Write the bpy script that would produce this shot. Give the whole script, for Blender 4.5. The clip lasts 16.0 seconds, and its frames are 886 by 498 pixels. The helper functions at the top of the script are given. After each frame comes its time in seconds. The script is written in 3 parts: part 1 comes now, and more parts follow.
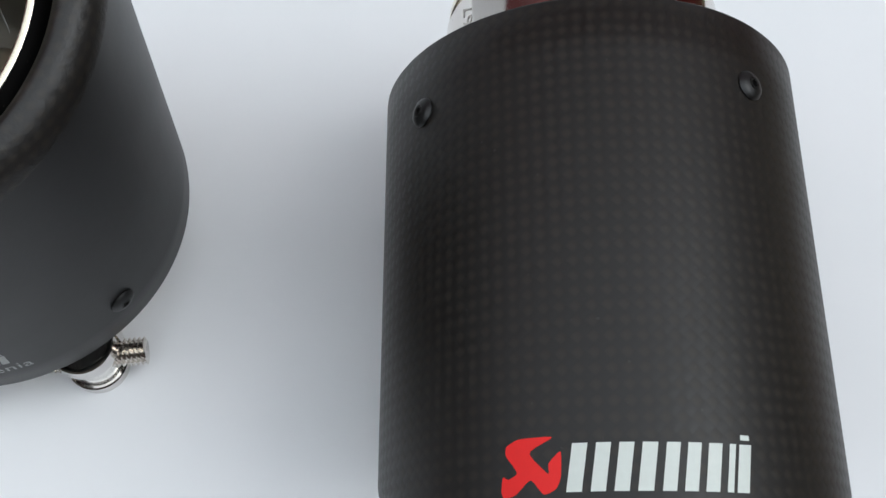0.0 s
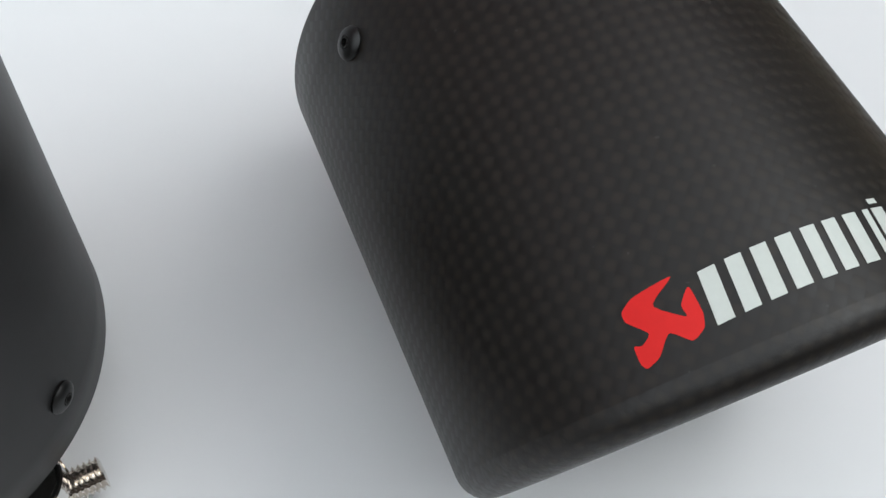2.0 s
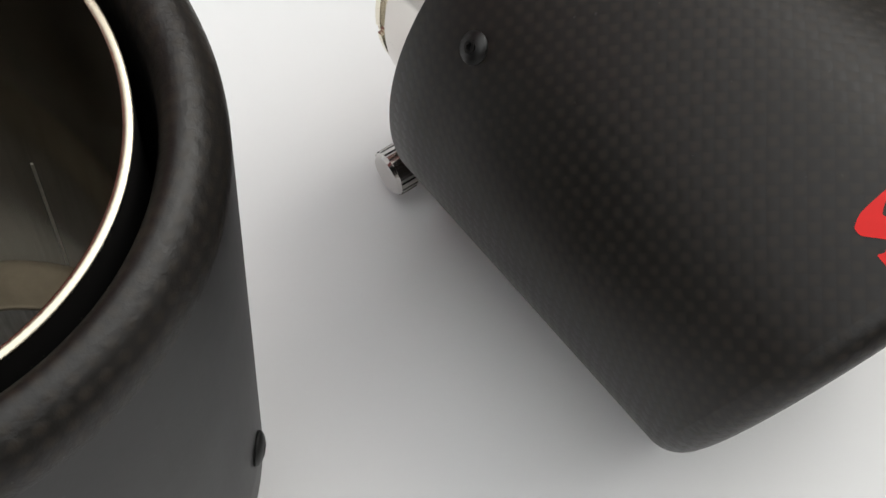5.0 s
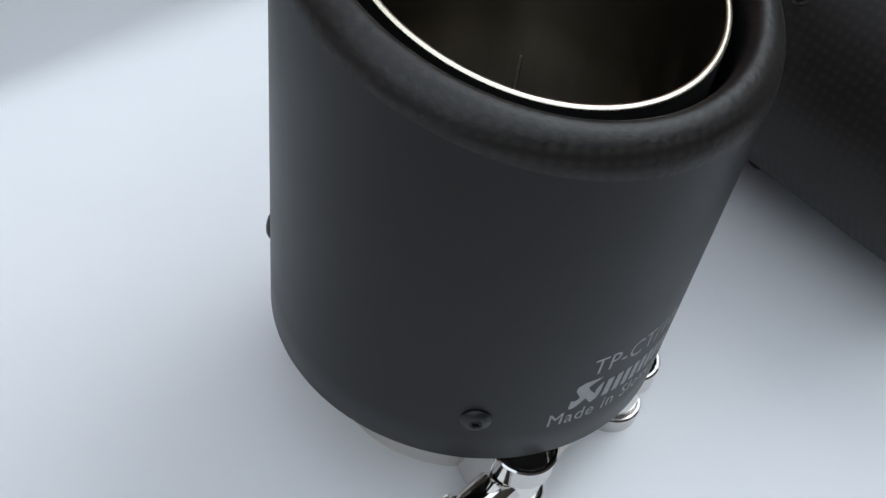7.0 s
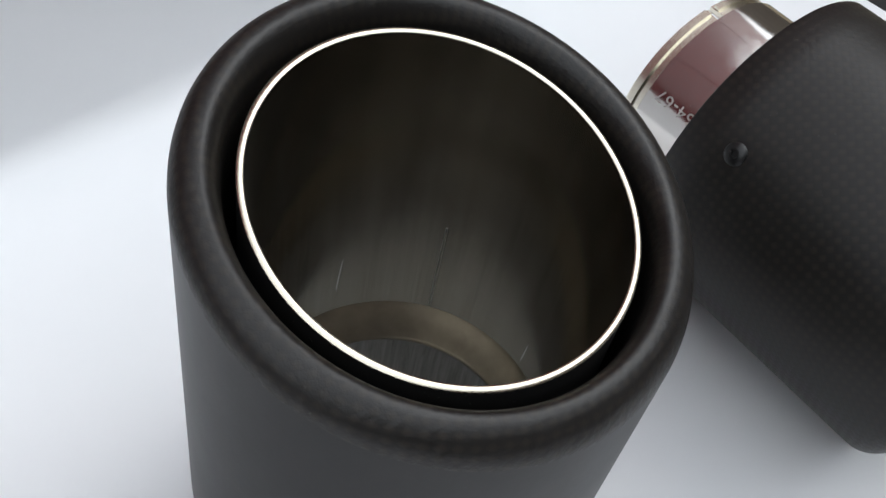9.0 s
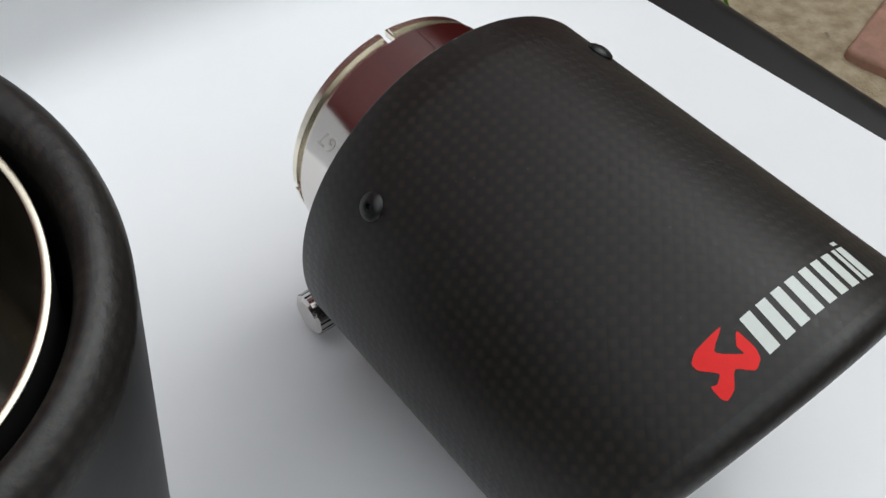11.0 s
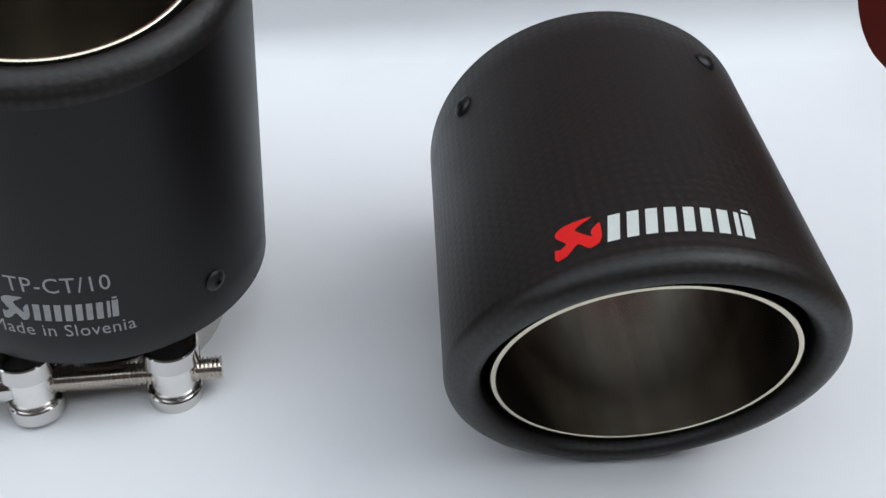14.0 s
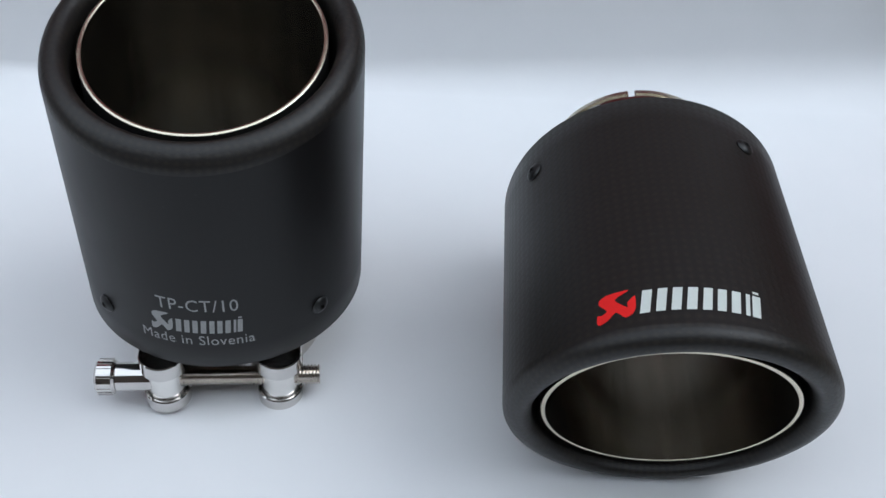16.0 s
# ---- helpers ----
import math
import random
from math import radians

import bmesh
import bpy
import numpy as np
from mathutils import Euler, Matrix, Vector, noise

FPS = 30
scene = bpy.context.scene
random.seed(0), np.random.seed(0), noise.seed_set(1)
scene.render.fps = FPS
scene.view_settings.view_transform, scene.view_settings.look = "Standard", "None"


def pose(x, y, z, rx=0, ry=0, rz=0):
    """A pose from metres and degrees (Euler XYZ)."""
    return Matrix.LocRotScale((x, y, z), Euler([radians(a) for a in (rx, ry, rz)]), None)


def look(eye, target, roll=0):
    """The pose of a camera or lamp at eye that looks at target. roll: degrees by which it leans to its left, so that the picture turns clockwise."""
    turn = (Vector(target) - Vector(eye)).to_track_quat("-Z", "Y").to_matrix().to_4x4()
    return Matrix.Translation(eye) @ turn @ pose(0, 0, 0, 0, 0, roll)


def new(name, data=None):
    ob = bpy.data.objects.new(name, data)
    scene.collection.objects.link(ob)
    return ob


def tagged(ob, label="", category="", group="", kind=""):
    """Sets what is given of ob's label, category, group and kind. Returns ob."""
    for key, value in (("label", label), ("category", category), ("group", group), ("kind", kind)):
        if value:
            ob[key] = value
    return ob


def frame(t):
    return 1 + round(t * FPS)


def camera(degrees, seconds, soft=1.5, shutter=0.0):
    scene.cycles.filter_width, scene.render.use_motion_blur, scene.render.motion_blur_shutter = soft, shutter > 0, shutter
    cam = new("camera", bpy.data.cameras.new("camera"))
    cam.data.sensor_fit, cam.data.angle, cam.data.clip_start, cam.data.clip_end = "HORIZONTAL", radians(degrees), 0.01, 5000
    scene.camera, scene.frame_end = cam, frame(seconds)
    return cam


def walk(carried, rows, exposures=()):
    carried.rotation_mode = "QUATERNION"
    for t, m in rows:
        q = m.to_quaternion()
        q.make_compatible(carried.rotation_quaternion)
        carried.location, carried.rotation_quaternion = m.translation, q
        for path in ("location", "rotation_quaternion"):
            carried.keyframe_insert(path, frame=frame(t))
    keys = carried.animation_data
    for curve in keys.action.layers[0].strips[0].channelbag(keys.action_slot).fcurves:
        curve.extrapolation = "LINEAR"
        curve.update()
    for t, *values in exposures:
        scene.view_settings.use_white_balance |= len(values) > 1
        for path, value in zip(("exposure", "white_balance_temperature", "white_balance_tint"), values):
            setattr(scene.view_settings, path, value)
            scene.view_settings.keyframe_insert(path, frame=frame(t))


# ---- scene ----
cam = camera(49.25, 16.0)

ROWS = [
    (0.0, 0.1334, -0.0784, 0.2663, 21.31, -1.51, 12.14),
    (0.3, 0.1318, -0.0873, 0.2624, 24.00, -2.13, 8.62),
    (0.5, 0.1237, -0.0898, 0.2549, 25.53, -2.77, 5.62),
    (0.8, 0.1104, -0.0952, 0.2410, 27.33, -2.96, 0.36),
    (1.0, 0.1042, -0.1001, 0.2355, 27.45, -2.57, -2.69),
    (1.3, 0.0991, -0.1034, 0.2243, 28.31, -1.75, -6.26),
    (1.5, 0.0986, -0.1037, 0.2213, 29.04, -1.59, -7.53),
    (1.7, 0.0999, -0.1033, 0.2160, 29.16, -1.19, -9.33),
    (2.0, 0.1044, -0.1030, 0.2163, 30.74, -0.92, -10.21),
    (2.3, 0.1081, -0.0998, 0.2233, 31.66, -1.73, -11.73),
    (2.5, 0.1120, -0.0996, 0.2260, 32.48, -2.32, -12.45),
    (3.0, 0.1121, -0.1038, 0.2341, 32.45, -2.33, -13.68),
    (3.2, 0.1110, -0.1022, 0.2343, 33.11, -2.95, -13.61),
    (5.3, 0.0276, -0.0963, 0.2114, 34.28, -2.51, -25.09),
    (5.5, 0.0169, -0.0990, 0.2149, 35.48, -2.18, -24.85),
    (5.8, -0.0045, -0.1068, 0.2135, 38.34, -2.41, -25.79),
    (6.0, -0.0219, -0.1193, 0.2179, 39.18, -2.18, -25.18),
    (6.3, -0.0461, -0.1330, 0.2219, 40.00, -2.24, -24.15),
    (6.5, -0.0584, -0.1373, 0.2232, 40.33, -2.80, -24.21),
    (6.7, -0.0665, -0.1367, 0.2222, 40.12, -3.49, -23.78),
    (7.0, -0.0826, -0.1350, 0.2221, 41.76, -3.65, -25.35),
    (7.2, -0.0958, -0.1299, 0.2240, 43.09, -4.74, -25.92),
    (7.5, -0.1034, -0.1119, 0.2268, 42.08, -5.08, -26.81),
    (7.7, -0.1046, -0.1033, 0.2264, 42.41, -4.64, -27.95),
    (8.0, -0.0991, -0.1022, 0.2345, 41.38, -5.53, -27.15),
    (8.5, -0.0743, -0.1035, 0.2442, 40.65, -5.19, -26.32),
    (9.0, -0.0545, -0.1027, 0.2580, 39.06, -5.45, -24.92),
    (9.5, -0.0278, -0.1007, 0.2524, 38.40, -5.05, -24.79),
    (10.0, 0.0067, -0.0962, 0.2485, 39.09, -4.47, -28.95),
    (10.2, 0.0146, -0.0966, 0.2450, 39.34, -4.29, -30.60),
    (12.3, 0.1029, -0.1611, 0.2144, 47.79, -1.46, -9.75),
    (12.5, 0.1076, -0.1702, 0.2111, 48.45, -0.80, -6.58),
    (12.8, 0.1138, -0.1823, 0.2094, 48.62, -0.62, -2.10),
    (13.0, 0.1197, -0.1863, 0.2073, 48.88, -0.64, 0.20),
    (13.2, 0.1283, -0.1911, 0.2075, 49.20, -0.76, 2.42),
    (13.5, 0.1391, -0.1993, 0.2092, 49.14, -0.99, 4.95),
    (13.7, 0.1421, -0.2035, 0.2154, 48.83, -0.75, 7.05),
    (14.0, 0.1441, -0.2123, 0.2292, 49.39, -0.51, 9.49),
    (14.2, 0.1453, -0.2221, 0.2396, 49.84, -0.66, 10.35),
    (14.5, 0.1502, -0.2292, 0.2461, 49.79, -0.34, 11.18),
    (15.0, 0.1509, -0.2376, 0.2586, 48.67, -0.03, 12.39),
    (15.2, 0.1507, -0.2406, 0.2614, 48.49, 0.15, 13.34),
    (15.5, 0.1507, -0.2400, 0.2698, 47.90, 0.28, 14.36),
    (15.7, 0.1512, -0.2388, 0.2721, 47.92, 0.32, 14.99),
    (16.0, 0.1493, -0.2372, 0.2813, 47.76, -0.27, 15.16),
]
EXPOSURES = [
    (0.0, 0.19, 5780, 6), (1.5, 0.22, 5830, 6), (2.0, 0.22, 5930, 6), (3.0, 0.10, 5660, 6), (5.5, 0.42, 6450, 9), (6.0, 0.64, 6380, 10), (6.5, 0.36, 5920, 8),
    (7.0, 0.06, 5580, 6), (8.0, 0.09, 5470, 6), (9.0, 0.24, 5860, 8), (9.5, 0.34, 6230, 8), (10.0, 0.27, 6420, 7), (10.2, 0.24, 6350, 7), (12.5, 0.13, 5690, 6),
    (13.0, 0.18, 5800, 6), (14.5, 0.16, 5650, 7), (16.0, 0.06, 5490, 7),
]
walk(cam, [(r[0], pose(*r[1:])) for r in ROWS], EXPOSURES)

# ---- light: bright overcast sky with a soft veiled sun ----
SUN_EL, SUN_AZ = 52.0, 10.0
world = bpy.data.worlds.new("sky")
scene.world = world
world.use_nodes = True
wn, wl = world.node_tree.nodes, world.node_tree.links
sky = wn.new("ShaderNodeTexSky")
sky.sky_type = "NISHITA"
sky.sun_disc = False
sky.sun_elevation, sky.sun_rotation = radians(SUN_EL), radians(90 - SUN_AZ)
sky.dust_density, sky.air_density = 4.0, 1.0
cover = wn.new("ShaderNodeMix")
cover.data_type = "RGBA"
cover.inputs[0].default_value = 0.85
cover.inputs[7].default_value = (9.7, 9.5, 9.1, 1)
wl.new(sky.outputs[0], cover.inputs[6])
wl.new(cover.outputs[2], wn["Background"].inputs[0])
wn["Background"].inputs[1].default_value = 0.170

sun_data = bpy.data.lights.new("sun", "SUN")
sun_data.energy, sun_data.angle, sun_data.color = 0.50, radians(30), (1.0, 0.96, 0.9)
sun = new("sun", sun_data)
az, el = radians(SUN_AZ), radians(SUN_EL)
sun.matrix_world = look((2 * math.cos(az) * math.cos(el), 2 * math.sin(az) * math.cos(el), 2 * math.sin(el)), (0, 0, 0))


# ---- materials ----
class Mat:
    """A node material with a principled shader and a few short ways to wire it."""

    def __init__(self, name, colour, rough, metal=0.0, spec=0.5):
        self.m = bpy.data.materials.new(name)
        self.m.use_nodes = True
        self.n, self.l = self.m.node_tree.nodes, self.m.node_tree.links
        self.b = self.n["Principled BSDF"]
        self.b.inputs["Base Color"].default_value = (*colour, 1)
        self.b.inputs["Roughness"].default_value = rough
        self.b.inputs["Metallic"].default_value = metal
        self.b.inputs["Specular IOR Level"].default_value = spec
        self.tc = self.n.new("ShaderNodeTexCoord")

    def noise(self, scale, detail=4.0, out="Object", stretch=None, rough=0.6):
        t = self.n.new("ShaderNodeTexNoise")
        t.inputs["Scale"].default_value, t.inputs["Detail"].default_value, t.inputs["Roughness"].default_value = scale, detail, rough
        src = self.tc.outputs[out]
        if stretch:
            mp = self.n.new("ShaderNodeMapping")
            mp.inputs["Scale"].default_value = stretch
            self.l.new(src, mp.inputs[0])
            src = mp.outputs[0]
        self.l.new(src, t.inputs["Vector"])
        return t.outputs["Fac"]

    def ramp(self, fac, stops):
        r = self.n.new("ShaderNodeValToRGB")
        while len(r.color_ramp.elements) < len(stops):
            r.color_ramp.elements.new(0.5)
        for e, (p, c) in zip(r.color_ramp.elements, stops):
            e.position, e.color = p, (*c, 1) if len(c) == 3 else c
        self.l.new(fac, r.inputs[0])
        return r.outputs[0]

    def math(self, op, a, b=None, c=None):
        k = self.n.new("ShaderNodeMath")
        k.operation = op
        for i, x in enumerate((a, b, c)):
            if x is None:
                continue
            if isinstance(x, (int, float)):
                k.inputs[i].default_value = x
            else:
                self.l.new(x, k.inputs[i])
        return k.outputs[0]

    def mix(self, fac, a, b, kind="MIX"):
        k = self.n.new("ShaderNodeMix")
        k.data_type, k.blend_type = "RGBA", kind
        for i, x in ((0, fac), (6, a), (7, b)):
            if isinstance(x, (int, float)):
                k.inputs[i].default_value = x
            elif isinstance(x, tuple):
                k.inputs[i].default_value = (*x, 1)
            else:
                self.l.new(x, k.inputs[i])
        return k.outputs[2]

    def bump(self, height, strength, dist, after=None):
        k = self.n.new("ShaderNodeBump")
        k.inputs["Strength"].default_value, k.inputs["Distance"].default_value = strength, dist
        self.l.new(height, k.inputs["Height"])
        if after:
            self.l.new(after, k.inputs["Normal"])
        self.l.new(k.outputs[0], self.b.inputs["Normal"])
        return k.outputs[0]

    def to(self, sock, what):
        self.l.new(what, self.b.inputs[sock])
        return self


def carbon(name, dark, light, relief, gloss, pucker=0.0):
    """Matt-lacquered woven carbon laid on the bias: alternate tows cross at 45 degrees to the axis, each slightly arched; pucker wrinkles the resin."""
    k = Mat(name, (0.02, 0.02, 0.021), 0.45, spec=gloss)
    sep = k.n.new("ShaderNodeSeparateXYZ")
    k.l.new(k.tc.outputs["UV"], sep.inputs[0])
    tow = 2 * math.pi * 0.05 / math.sqrt(2) / 106
    bias = tow * math.sqrt(2)
    u = k.math("DIVIDE", k.math("ADD", sep.outputs[0], sep.outputs[1]), bias)
    v = k.math("DIVIDE", k.math("SUBTRACT", sep.outputs[0], sep.outputs[1]), bias)
    fu, fv = k.math("FRACT", u), k.math("FRACT", v)
    au = k.math("SINE", k.math("MULTIPLY", fu, math.pi))
    av = k.math("SINE", k.math("MULTIPLY", fv, math.pi))
    odd = k.math("MODULO", k.math("ABSOLUTE", k.math("ADD", k.math("FLOOR", u), k.math("FLOOR", v))), 2.0)
    h = k.math("ADD", k.math("MULTIPLY", odd, au), k.math("MULTIPLY", k.math("SUBTRACT", 1.0, odd), av))
    fine = k.noise(2600, 3)
    cloud = k.noise(38, 5)
    dome = k.math("POWER", k.math("MULTIPLY", au, av), 0.6)
    base = k.mix(k.math("MULTIPLY", odd, dome), dark, light)
    base = k.mix(k.math("MULTIPLY", cloud, 0.35), base, (0.0075, 0.0062, 0.0052))
    specks = k.ramp(k.noise(900, 1, rough=0.3), [(0.0, (0, 0, 0)), (0.79, (0, 0, 0)), (0.83, (1, 1, 1))])
    base = k.mix(k.math("MULTIPLY", specks, 0.06), base, (0.25, 0.25, 0.24))
    k.to("Base Color", base)
    k.to("Roughness", k.math("ADD", k.math("MULTIPLY", cloud, 0.12), k.math("ADD", k.math("MULTIPLY", odd, relief * 0.3), 0.36)))
    n1 = k.bump(k.math("ADD", h, k.math("MULTIPLY", k.noise(420, 2), 0.9)), relief, 0.00012)
    n2 = k.bump(fine, 0.10, 0.00005, n1)
    if pucker:
        k.bump(k.math("ADD", k.noise(260, 4), k.math("MULTIPLY", k.noise(620, 3), 0.4)), pucker, 0.0007, n2)
    return k.m


def plain(name, colour, rough, metal=0.0, grain=400, amount=0.25, bump=0.0, spec=0.5):
    k = Mat(name, colour, rough, metal, spec)
    f = k.noise(grain, 4)
    f2 = k.noise(grain / 9, 3)
    both = k.math("ADD", k.math("MULTIPLY", f, 0.5), k.math("MULTIPLY", f2, 0.5))
    k.to("Base Color", k.ramp(both, [(0.25, tuple(c * (1 - amount) for c in colour)), (0.75, tuple(min(1, c * (1 + amount)) for c in colour))]))
    k.to("Roughness", k.math("ADD", k.math("MULTIPLY", f2, rough * 0.5), rough * 0.75))
    if bump:
        k.bump(f, bump, 0.0003)
    return k.m


WOVEN = ((0.0093, 0.0083, 0.0074), (0.0215, 0.0172, 0.0130))
SMOOTH = ((0.0048, 0.0046, 0.0046), (0.0058, 0.0053, 0.0051))
CARBON = (carbon("matt_carbon_weave", *WOVEN, 0.19, 0.40), carbon("rolled_carbon_weave", *WOVEN, 0.16, 0.42, 0.24))
CARBON_SMOOTH = (carbon("smooth_carbon_weave", *SMOOTH, 0.015, 0.29), carbon("rolled_smooth_carbon", *WOVEN, 0.14, 0.44, 0.30))
CHROME = plain("polished_chrome", (0.64, 0.62, 0.60), 0.09, 1.0, 300, 0.06)


def wavy_chrome():
    """Rolled chrome strip whose slight waves bend its reflections."""
    k = Mat("rolled_chrome_strip", (0.66, 0.63, 0.60), 0.08, 1.0)
    waves, grain = k.noise(85, 2, "Object", (1.0, 1.0, 0.35)), k.noise(420, 4)
    k.to("Roughness", k.math("ADD", k.math("MULTIPLY", grain, 0.10), 0.05))
    k.bump(waves, 0.22, 0.0008)
    return k.m


STRIP = wavy_chrome()
BARREL = plain("satin_barrel_steel", (0.80, 0.78, 0.75), 0.22, 1.0, 500, 0.06)
THREAD = plain("zinc_thread", (0.66, 0.62, 0.57), 0.16, 1.0, 700, 0.15)
PIPE = plain("satin_nickel", (0.82, 0.77, 0.65), 0.24, 1.0, 300, 0.08)
STAMP = plain("stamped_steel", (0.66, 0.64, 0.60), 0.55, 1.0, 900, 0.05)
RIM = plain("bright_cut_edge", (0.66, 0.605, 0.48), 0.24, 1.0, 900, 0.05)
BLACK = plain("black_oxide", (0.004, 0.004, 0.004), 0.45, 0.0, 800, 0.3)


def dusty_black():
    """Matt black inner wall with grey dust specks."""
    k = Mat("dusty_black", (0.008, 0.0075, 0.007), 0.6, spec=0.4)
    dots = k.ramp(k.noise(1400, 1, rough=0.3), [(0.0, (0, 0, 0)), (0.74, (0, 0, 0)), (0.79, (1, 1, 1))])
    k.to("Base Color", k.mix(k.math("MULTIPLY", dots, 0.5), (0.008, 0.0075, 0.007), (0.16, 0.15, 0.13)))
    return k.m


INNER_BLACK = dusty_black()
RED_INK = plain("red_print", (0.72, 0.018, 0.016), 0.45, 0.0, 700, 0.06, spec=0.25)
WHITE_INK = plain("white_print", (0.62, 0.66, 0.62), 0.45, 0.0, 900, 0.06)
ETCH = plain("laser_grey", (0.33, 0.33, 0.33), 0.55, 0.0, 2500, 0.3)


def liner_metal():
    """Drawn stainless tube, ring-brushed, with lengthwise scuffs and broad drawn streaks."""
    k = Mat("drawn_stainless", (0.40, 0.36, 0.30), 0.3, 1.0)
    streak, broad = k.noise(1.0, 5, "UV", (900.0, 22.0, 1.0)), k.noise(1.0, 4, "UV", (95.0, 7.0, 1.0))
    cloud = k.noise(55, 5)
    shade = k.math("ADD", k.math("MULTIPLY", streak, 0.3), k.math("ADD", k.math("MULTIPLY", cloud, 0.25), k.math("MULTIPLY", broad, 0.45)))
    k.to("Base Color", k.ramp(shade, [(0.34, (0.29, 0.266, 0.222)), (0.66, (0.48, 0.448, 0.382))]))
    k.to("Roughness", k.math("ADD", k.math("MULTIPLY", cloud, 0.09), k.math("ADD", k.math("MULTIPLY", broad, 0.08), 0.13)))
    tang = k.n.new("ShaderNodeTangent")
    tang.direction_type, tang.axis = "RADIAL", "Z"
    k.to("Tangent", tang.outputs[0])
    k.b.inputs["Anisotropic"].default_value, k.b.inputs["Anisotropic Rotation"].default_value = 0.65, 0.25
    return k.m


LINER = liner_metal()
WELD = plain("bright_weld", (0.72, 0.70, 0.64), 0.34, 1.0, 250, 0.25)
CONE = plain("dull_steel_cone", (0.40, 0.37, 0.315), 0.32, 1.0, 180, 0.25)


def bore_metal():
    """Dull inner face of the inlet pipe with lengthwise scratches and dark runs."""
    k = Mat("scuffed_bore", (0.30, 0.29, 0.28), 0.4, 1.0)
    streak, runs = k.noise(1.0, 4, "UV", (520.0, 30.0, 1.0)), k.noise(1.0, 3, "UV", (240.0, 46.0, 1.0))
    col = k.ramp(streak, [(0.3, (0.16, 0.152, 0.142)), (0.7, (0.31, 0.30, 0.28))])
    k.to("Base Color", k.mix(k.ramp(runs, [(0.0, (0, 0, 0)), (0.52, (0, 0, 0)), (0.72, (0.8, 0.8, 0.8))]), col, (0.11, 0.10, 0.09)))
    k.to("Roughness", k.math("ADD", k.math("MULTIPLY", streak, 0.3), 0.26))
    k.bump(streak, 0.3, 0.0002)
    return k.m


BORE = bore_metal()


def paper_mat():
    k = Mat("white_paper", (0.8, 0.8, 0.8), 0.55, spec=0.3)
    f, c = k.noise(2500, 3), k.noise(9, 4)
    k.to("Base Color", k.ramp(c, [(0.3, (0.79, 0.80, 0.81)), (0.7, (0.83, 0.83, 0.84))]))
    k.bump(f, 0.05, 0.0001)
    return k.m


def soil_mat():
    k = Mat("sandy_soil", (0.3, 0.24, 0.16), 0.9, spec=0.2)
    a, b = k.noise(60, 6), k.noise(9, 4)
    col = k.ramp(a, [(0.25, (0.18, 0.14, 0.09)), (0.5, (0.38, 0.315, 0.21)), (0.75, (0.54, 0.47, 0.35))])
    k.to("Base Color", k.mix(k.math("MULTIPLY", b, 0.6), col, (0.42, 0.335, 0.21)))
    k.bump(a, 0.6, 0.01)
    return k.m


def tinted(name, colours, rough, grain, bump):
    """Stone, leaf or brick: a colour picked piece by piece, with grain over it."""
    k = Mat(name, colours[0], rough, spec=0.3)
    geo = k.n.new("ShaderNodeNewGeometry")
    pick = k.ramp(geo.outputs["Random Per Island"], [(i / max(1, len(colours) - 1), c) for i, c in enumerate(colours)])
    f = k.noise(grain, 5)
    k.to("Base Color", k.mix(0.55, pick, k.ramp(f, [(0.25, (0.35, 0.35, 0.35)), (0.75, (1, 1, 1))]), "MULTIPLY"))
    k.bump(f, bump, 0.004)
    return k.m


PAPER = paper_mat()
SOIL = soil_mat()
PEBBLE = tinted("pebble_stone", [(0.36, 0.31, 0.23), (0.48, 0.42, 0.33), (0.60, 0.54, 0.44), (0.38, 0.27, 0.19)], 0.8, 70, 0.4)
PAVING = tinted("pinkish_brick", [(0.44, 0.25, 0.18), (0.48, 0.31, 0.23)], 0.85, 60, 0.5)
LEAF = tinted("grass_leaf", [(0.12, 0.21, 0.03), (0.16, 0.28, 0.04), (0.20, 0.32, 0.06)], 0.5, 40, 0.1)
RENDERED = plain("dark_render", (0.10, 0.085, 0.07), 0.9, 0.0, 12, 0.3)
VINYL = plain("black_vinyl", (0.008, 0.008, 0.008), 0.38, 0.0, 900, 0.3, 0.25, 0.35)
MAROON = plain("dark_red_paint", (0.13, 0.011, 0.011), 0.4, 0.0, 60, 0.25, spec=0.3)


# ---- building helpers ----
def part(name, bm, material, parent=None, label="", smooth=True):
    """Links a bmesh as one mesh object under its thing or part."""
    bmesh.ops.recalc_face_normals(bm, faces=bm.faces)
    me = bpy.data.meshes.new(name)
    bm.to_mesh(me)
    bm.free()
    me.materials.append(material)
    if smooth:
        me.shade_smooth()
        me.set_sharp_from_angle(angle=radians(40))
    ob = new(name, me)
    ob.parent = parent
    if label:
        tagged(ob, label)
    return ob


def thing(name, m, label, category, group=""):
    e = new(name)
    e.empty_display_size = 0.02
    e.matrix_world = m
    return tagged(e, label, category, group)


